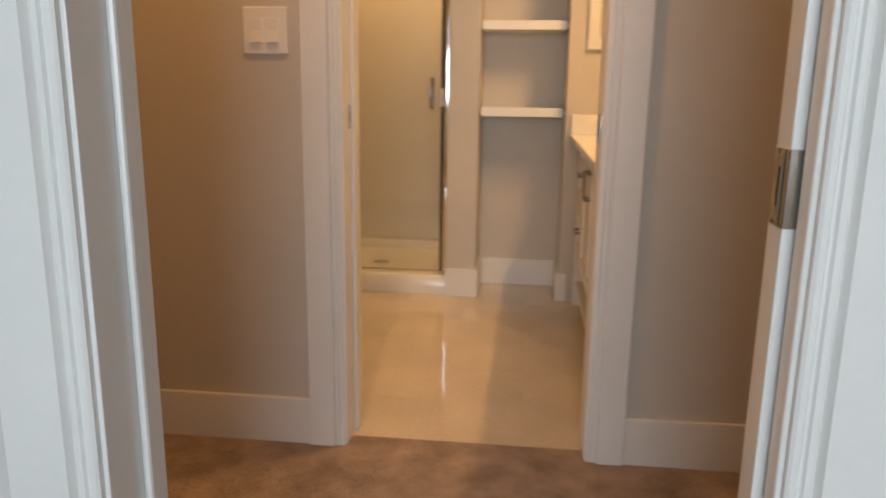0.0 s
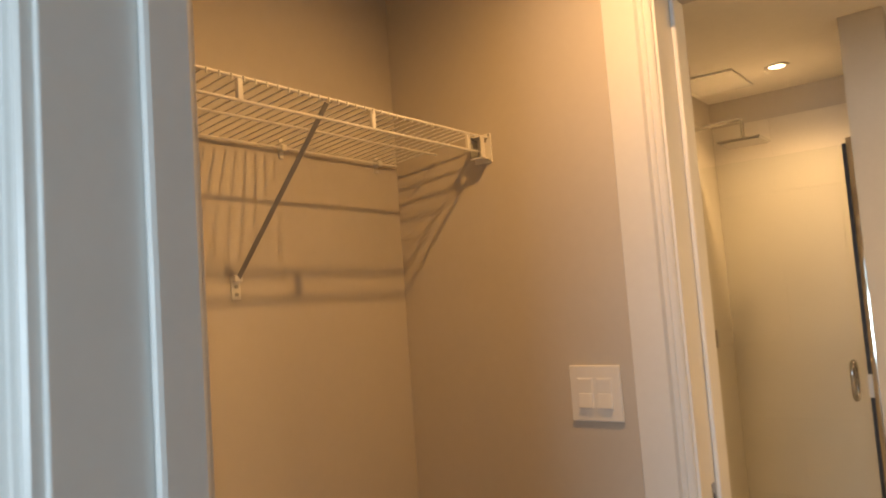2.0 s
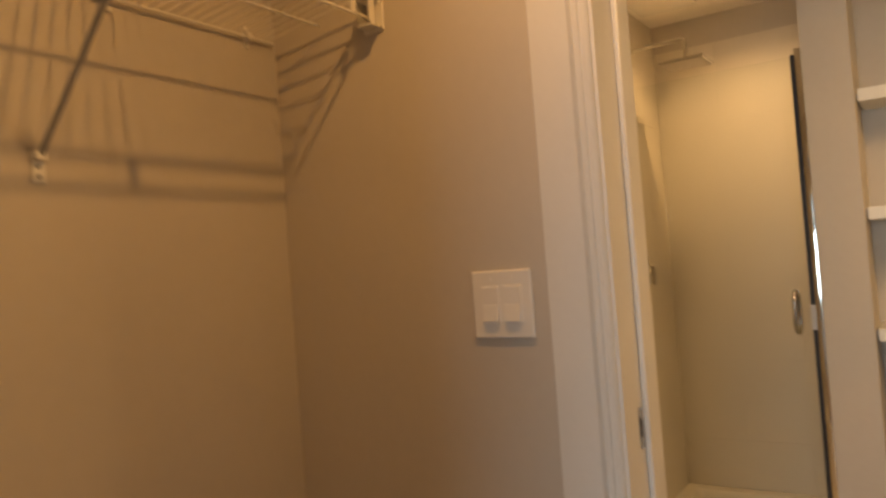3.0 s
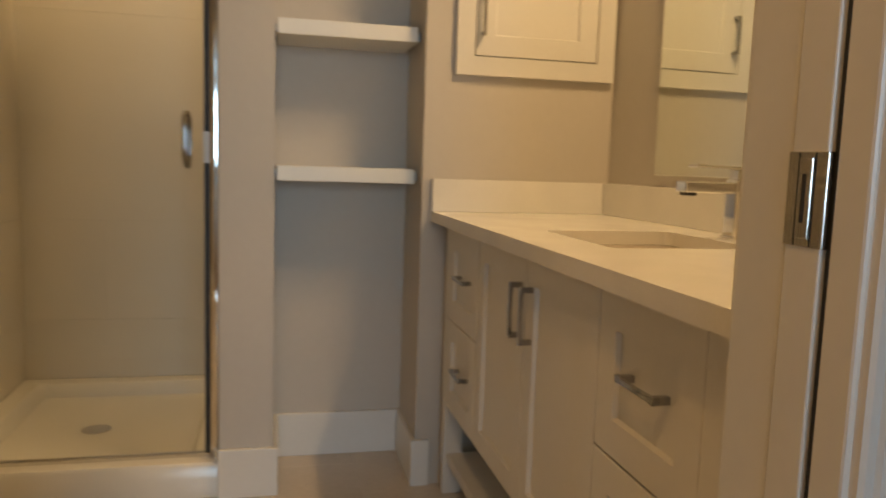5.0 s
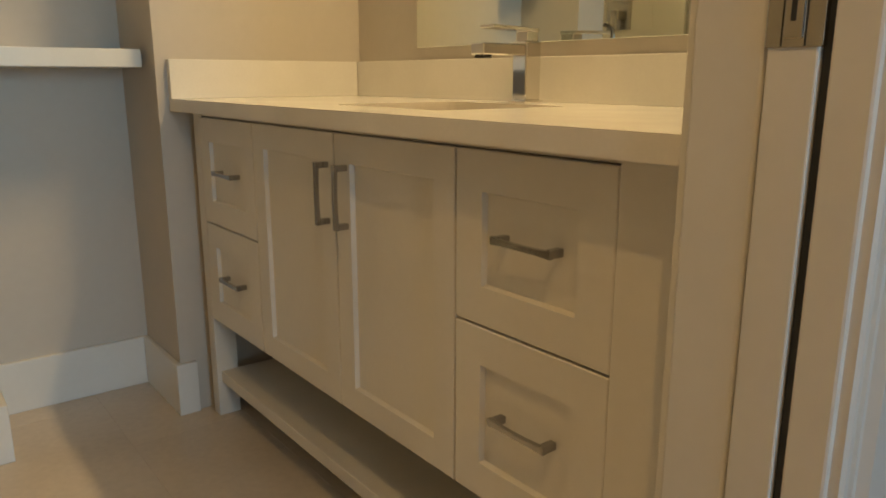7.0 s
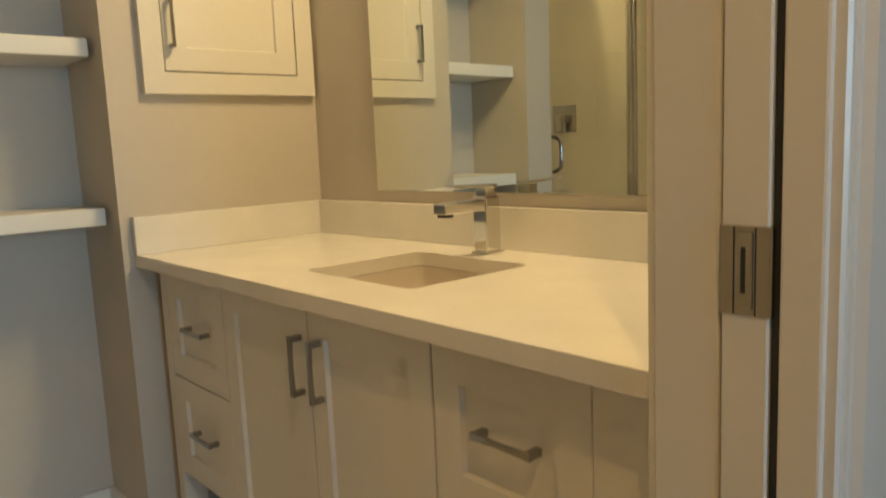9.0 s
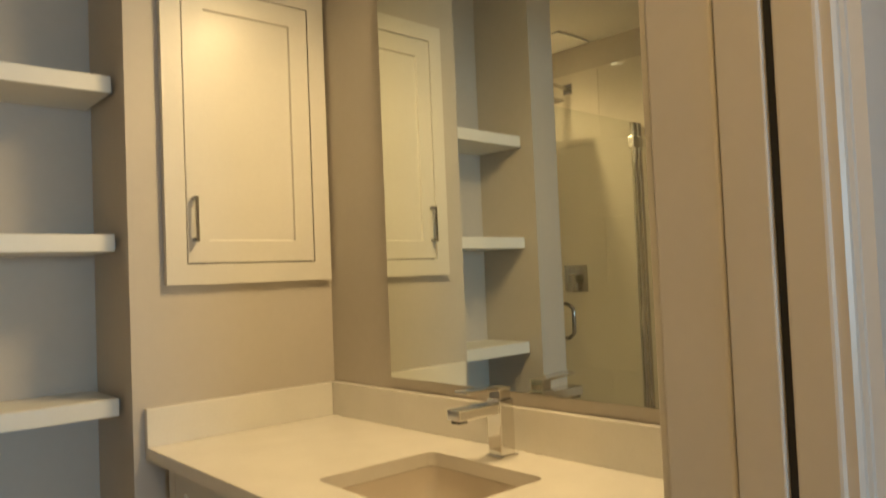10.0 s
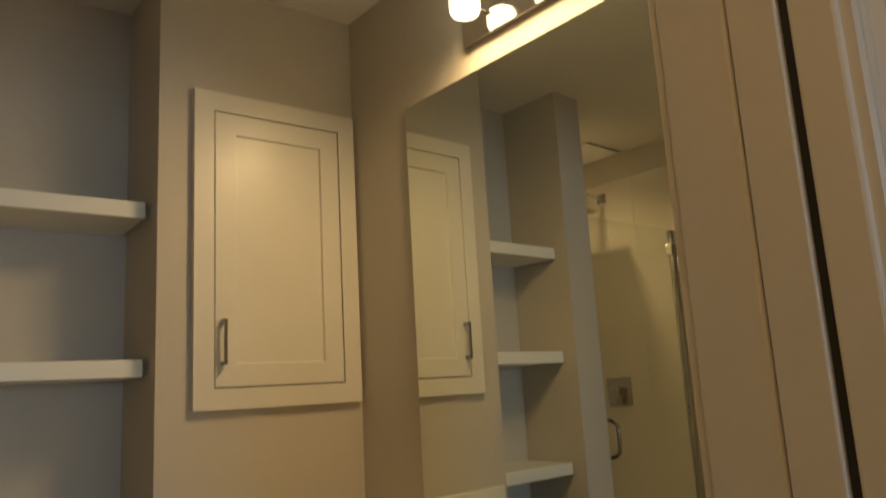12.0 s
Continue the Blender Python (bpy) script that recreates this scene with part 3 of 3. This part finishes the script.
# ---- mirror, vanity light, medicine cabinet ----
mir = thing("wall_mirror_glass", (XM, 0.97, 0.985), "large frameless wall mirror above the vanity", "mirror")
part("backing", splay(slab(XM - 0.004, XM - 0.0005, 0.552, 1.404, 0.993, 2.086)), DARK, mir)
part("glass", splay(slab(XM - 0.009, XM - 0.0041, 0.551, 1.405, 0.992, 2.087, 0.001, 1)), MIRROR, mir)

vl = thing("vanity_light", (XM, 0.855, 2.19), "chrome bar vanity light with three opal glass shades, lit", "wall light")
part("back_plate", splay(slab(XM - 0.018, XM - 0.001, 0.640, 1.130, 2.158, 2.275, 0.003)), CHROME, vl)
for k in range(3):
    y = 0.714 + 0.164 * k
    part("stem", rod(bmesh.new(), (XM - 0.018 + 0.028 * (YE - y), y, 2.222), (1.252, y, 2.222), 0.0065, 16), CHROME, vl, smooth=True)
    prof = ((0.004, -0.027), (0.025, -0.027), (0.034, -0.023), (0.0385, -0.013), (0.0385, 0.013), (0.034, 0.023), (0.025, 0.027), (0.004, 0.027))
    sh = part("shade", lathe(bmesh.new(), prof, (1.240, y, 2.219), 32), GLOW, vl, "opal glass shade, lit", smooth=True)
    sh.visible_shadow = False

mc = thing("medicine_cabinet", (1.03, YE, 1.27), "white recessed shaker medicine cabinet, closed", "cabinet")
MX, MZ = (0.792, 1.293), (1.270, 2.146)


def shaker_y(name, parent, x0, x1, z0, z1, y, rail, thick):
    """A shaker front facing -y."""
    bm = bmesh.new()
    rings = [[bm.verts.new((a, y + thick, b)) for a, b in ((x0, z0), (x1, z0), (x1, z1), (x0, z1))]]
    for inset, deep in ((0, 0.0015), (0.0015, 0.0), (rail, 0.0), (rail + 0.003, 0.007)):
        rings.append([bm.verts.new((a, y + deep, b)) for a, b in ((x0 + inset, z0 + inset), (x1 - inset, z0 + inset), (x1 - inset, z1 - inset), (x0 + inset, z1 - inset))])
    for a, b in zip(rings, rings[1:]):
        for k in range(4):
            bm.faces.new((a[k], a[(k + 1) % 4], b[(k + 1) % 4], b[k]))
    bm.faces.new(rings[-1])
    bm.faces.new(rings[0][::-1])
    return part(name, bm, CABINET, parent)


FW = 0.055
part("face_frame", ring_plate(rounded(MX[0], MX[1], MZ[0], MZ[1], 0.001, 1), rounded(MX[0] + FW, MX[1] - FW, MZ[0] + FW, MZ[1] - FW, 0.001, 1), 0, 0.02), CABINET, mc)
ff = mc.children[0]
for v in ff.data.vertices:
    x, z, d = v.co + world_of(mc)
    v.co = Vector((x, YE - d, z)) - world_of(mc)
part("back", slab(MX[0] + FW - 0.01, MX[1] - FW + 0.01, YE - 0.004, YE - 0.001, MZ[0] + FW - 0.01, MZ[1] - FW + 0.01), DARK, mc)
g = 0.003
door = shaker_y("door", mc, MX[0] + FW + g, MX[1] - FW - g, MZ[0] + FW + g, MZ[1] - FW - g, YE - 0.0195, 0.060, 0.014)
bm = bmesh.new()
px, pz0, pz1 = MX[0] + FW + 0.022, 1.385, 1.507
box(bm, px - 0.0042, px + 0.0042, YE - 0.047, YE - 0.0395, pz0, pz1, 0.0015)
for z in (pz0, pz1 - 0.011):
    box(bm, px - 0.0055, px + 0.0055, YE - 0.0395, YE - 0.0195, z, z + 0.011, 0.001)
part("pull", bm, PULL, door, "polished chrome bar pull")

# ---- shower ----
pan = thing("shower_pan", (-0.35, 2.2, 0), "white acrylic shower pan with raised front curb", "shower pan")
bm = bmesh.new()
px0, px1, py0, py1 = SX[0] + 0.001, SX[1] - 0.001, YE + 0.005, SB - 0.001
outline = ((0, 0.0), (0, 0.095), (0.008, 0.105), (0.075, 0.105), (0.090, 0.09), (0.100, 0.055), (0.130, 0.046))
rings = [[bm.verts.new((x, y, z)) for x, y in rounded(px0 + d, px1 - d, py0 + d, py1 - d, 0.004 + 0.25 * d)] for d, z in outline]
for a, b in zip(rings, rings[1:]):
    for k in range(len(a)):
        bm.faces.new((a[k], a[(k + 1) % len(a)], b[(k + 1) % len(a)], b[k]))
bm.faces.new(rings[-1])
part("basin", bm, ACRYLIC, pan, smooth=True)
part("drain", lathe(bmesh.new(), ((0.001, 0.004), (0.03, 0.005), (0.048, 0.003), (0.048, 0)), (-0.33, 2.2, 0.0455), 28), CHROME, pan, "chrome drain", smooth=True)

GY = 1.765            # plane of the glass door
DX = (-0.59, 0.072)
sd = thing("shower_door", (-0.3, GY, 0.105), "frameless glass shower door with chrome posts and handle", "shower door")
gl = part("glass", slab(-0.590, DX[1], GY - 0.004, GY + 0.004, 0.118, 1.985), GLASS, sd, "clear glass")
gl.visible_shadow = False
part("post", slab(SX[1] - 0.028, SX[1] - 0.001, GY - 0.018, GY + 0.018, 0.105, 2.01, 0.004), CHROME, sd, "polished chrome wall post", smooth=True)
# black strip painted in for the dark reflection along the chrome post
part("seal", slab(DX[1], SX[1] - 0.0285, GY - 0.006, GY + 0.010, 0.112, 1.99, 0.001), STRIP_BLACK, sd)
part("catch", slab(DX[1] - 0.002, SX[1] - 0.028, GY - 0.010, GY - 0.0055, 0.985, 1.075, 0.001), TRIM, sd)
part("sill", slab(SX[0] + 0.002, SX[1] - 0.03, GY - 0.012, GY + 0.012, 0.105, 0.1175, 0.002), CHROME, sd)
for x in (-0.648, -0.608):
    part("hinge_post", rod(bmesh.new(), (x, GY, 0.105), (x, GY, 1.985), 0.0175, 20), CHROME, sd, smooth=True)
for z in (0.32, 1.86):
    part("hinge", slab(-0.658, -0.572, GY - 0.020, GY + 0.012, z, z + 0.055, 0.003), CHROME, sd, "chrome hinge")
for s in (-1, 1):
    pts = []
    hx, zt, zb = 0.025, 1.125, 0.975
    for k in range(13):
        a = math.pi * k / 12
        pts.append((hx, GY + s * (0.004 + 0.045 * min(1, 1.35 * math.sin(a))), (zt + zb) / 2 + (zt - zb) / 2 * math.cos(a)))
    part("handle", tube(bmesh.new(), pts, 0.0085, 12), PULL, sd, "curved chrome handle", smooth=True)

sh = thing("rain_shower", (SX[0], 2.20, 2.25), "square chrome rain shower head on a wall arm", "shower head")
SHY = 2.20
part("wall_flange", slab(SX[0] + 0.008, SX[0] + 0.020, SHY - 0.028, SHY + 0.028, 2.226, 2.282, 0.003), CHROME, sh)
arm = [(SX[0] + 0.015, SHY, 2.254), (-0.55, SHY, 2.262), (-0.428, SHY, 2.264)]
for k in range(1, 7):
    a = radians(90 * k / 6)
    arm.append((-0.428 + 0.018 * math.sin(a), SHY, 2.246 + 0.018 * math.cos(a)))
arm.append((-0.41, SHY, 2.17))
part("arm", tube(bmesh.new(), arm, 0.010, 14), CHROME, sh, smooth=True)
part("collar", rod(bmesh.new(), (-0.41, SHY, 2.156), (-0.41, SHY, 2.182), 0.013, 20), CHROME, sh, smooth=True)
part("rain_plate", slab(-0.51, -0.31, SHY - 0.10, SHY + 0.10, 2.145, 2.156, 0.002), CHROME, sh)
nz = part("nozzle_plate", slab(-0.502, -0.318, SHY - 0.092, SHY + 0.092, 2.1425, 2.1454, 0.001), NOZZLE, sh, "dull grey nozzle plate")
for i in range(8):
    for j in range(8):
        part("nozzle", rod(bmesh.new(), (-0.494 + 0.024 * i, SHY - 0.084 + 0.024 * j, 2.1408), (-0.494 + 0.024 * i, SHY - 0.084 + 0.024 * j, 2.1426), 0.0022, 8), NOZZLE, nz)

va = thing("shower_valve", (SX[0], 2.205, 1.22), "square chrome shower valve with lever handle", "shower valve")
part("plate", slab(SX[0] + 0.008, SX[0] + 0.016, 2.130, 2.280, 1.150, 1.295, 0.003), BRUSHED, va)
part("hub", slab(SX[0] + 0.015, SX[0] + 0.055, 2.180, 2.230, 1.200, 1.245, 0.004), CHROME, va)
part("lever", slab(SX[0] + 0.050, SX[0] + 0.066, 2.190, 2.220, 1.155, 1.245, 0.003), NOZZLE, va)

recessed(-0.221, 2.18)
fan = thing("exhaust_fan", (-0.52, 2.22, CEIL), "square white bathroom exhaust fan grille on the ceiling", "exhaust fan")
FX, FY = (-0.655, -0.385), (2.03, 2.40)
part("cover", slab(FX[0], FX[1], FY[0], FY[1], CEIL - 0.014, CEIL - 0.004, 0.004, 3), FAN_WHITE, fan)
part("housing", slab(FX[0] + 0.03, FX[1] - 0.03, FY[0] + 0.03, FY[1] - 0.03, CEIL - 0.005, CEIL), DARK, fan)

# ---- carpet pile ----
rng = np.random.default_rng(4)
count = 70000
px = rng.uniform(XL + 0.02, XR - 0.02, count)
py = rng.uniform(W1[0] + 0.0, 0.058, count)
inside = ((py > W1[1]) & (py < -BT)) | ((px > D2[0] + 0.004) & (px < D2[1] - 0.004) & (py >= -BT)) | ((px > D1[0] + 0.004) & (px < D1[1] - 0.004) & (py <= W1[1]))
inside &= ~((py > -0.022) & ((px < D2[0] + 0.004) | (px > D2[1] - 0.004)))
px, py = px[inside], py[inside]
n = len(px)
turn = rng.uniform(0, 2 * np.pi, n)
tall, wide = rng.uniform(0.0015, 0.003, n), rng.uniform(0.003, 0.005, n)
lx, ly = rng.normal(0, 0.004, n), rng.normal(0, 0.004, n)
verts = np.zeros((n, 4, 3))
for k in range(3):
    a = turn + 2 * np.pi * k / 3
    verts[:, k] = np.stack([px + wide * np.cos(a), py + wide * np.sin(a), np.full(n, -0.001)], 1)
verts[:, 3] = np.stack([px + lx, py + ly, tall], 1)
base = 4 * np.arange(n)[:, None]
faces = np.concatenate([base + np.array([[0, 1, 3]]), base + np.array([[1, 2, 3]]), base + np.array([[2, 0, 3]])])
me = bpy.data.meshes.new("carpet_pile")
me.from_pydata(verts.reshape(-1, 3).tolist(), [], faces.tolist())
me.materials.append(CARPET)
tagged(new("carpet_pile", me), "short brown cut-pile tufts of the closet carpet", "carpet", kind="stuff")

# ---- tiles, last ----
TZ = 2.335


def tiled(owner, axis, at, out, u0, u1, z0, z1, w, h, shift, mat, gap=0.0007, thick=0.008):
    """Wall tiles as single pieces in running bond; alike pieces share a mesh."""
    cache = {}
    row, z = 0, z0
    while z < z1 - 0.01:
        low = max(z, 0.107)      # the bottom row is cut to sit on the pan
        ht = min(z + h, z1) - low
        u = u0 - (shift * w if row % 2 else 0)
        while u < u1 - 0.005:
            a, b = max(u, u0), min(u + w, u1)
            if b - a > 0.01:
                key = (round(b - a, 4), round(ht, 4))
                if key not in cache:
                    hw, hh = (b - a - gap) / 2, (ht - gap) / 2
                    bm = slab(-hw, hw, 0, thick, -hh, hh, 0.0004, 1) if axis == "y" else slab(0, thick, -hw, hw, -hh, hh, 0.0004, 1)
                    me = bpy.data.meshes.new("tile")
                    bmesh.ops.recalc_face_normals(bm, faces=bm.faces)
                    bm.to_mesh(me)
                    bm.free()
                    me.materials.append(mat)
                    cache[key] = me
                t = new("tile", cache[key])
                c = (a + b) / 2
                lo = at if out > 0 else at - thick
                t.location = (c, lo, low + ht / 2) if axis == "y" else (lo, c, low + ht / 2)
                t.location -= world_of(owner)
                t.parent = owner
            u += w
        z += h
        row += 1


tw = setting("shower_wall_back", slab(SX[0] + 0.0005, SX[1], SB - 0.004, SB - 0.0002, 0.10, TZ), GROUT, "large cream tiles on the shower back wall", "tiled wall")
tiled(tw, "y", SB - 0.004, -1, SX[0] + 0.008, SX[1] - 0.009, 0.345 - 0.398, TZ, 0.60, 0.398, 0.5, TILE, thick=0.006)
tw = setting("shower_wall_side", slab(SX[0] + 0.0002, SX[0] + 0.004, YE + 0.01, SB - 0.004, 0.10, TZ), GROUT, "large cream tiles on the shower side wall", "tiled wall")
tiled(tw, "x", SX[0] + 0.004, 1, YE + 0.01, SB - 0.011, 0.345 - 0.398, TZ, 0.60, 0.398, 0.5, TILE, thick=0.006)
tw = setting("shower_wall_column", slab(SX[1] - 0.004, SX[1] - 0.0002, YE + 0.09, SB - 0.004, 0.10, TZ), GROUT, "large cream tiles on the shower side of the column", "tiled wall")
tiled(tw, "x", SX[1] - 0.004, -1, YE + 0.09, SB - 0.011, 0.345 - 0.398, TZ, 0.60, 0.398, 0.5, TILE, thick=0.006)

tile_cache = {}
nx, ny = 0.305, 0.61
ix = 0
x = BX
while x < XM + 0.03:
    y = 0.06 - (0.3 if ix % 2 else 0.0)
    while y < AB:
        a, b, c, d = x, min(x + nx, XM + 0.04), max(y, 0.06), min(y + ny, AB)
        if d - c > 0.02 and b - a > 0.02:
            key = (round(b - a, 3), round(d - c, 3))
            if key not in tile_cache:
                bm = slab(-(b - a) / 2 + 0.0004, (b - a) / 2 - 0.0004, -(d - c) / 2 + 0.0004, (d - c) / 2 - 0.0004, -0.003, 0, 0.0003, 1)
                me = bpy.data.meshes.new("tile")
                bmesh.ops.recalc_face_normals(bm, faces=bm.faces)
                bm.to_mesh(me)
                bm.free()
                me.materials.append(FLOOR_TILE)
                tile_cache[key] = me
            t = new("tile", tile_cache[key])
            t.location = Vector(((a + b) / 2, (c + d) / 2, 0)) - world_of(bath_floor)
            t.parent = bath_floor
        y += ny
    x += nx
    ix += 1
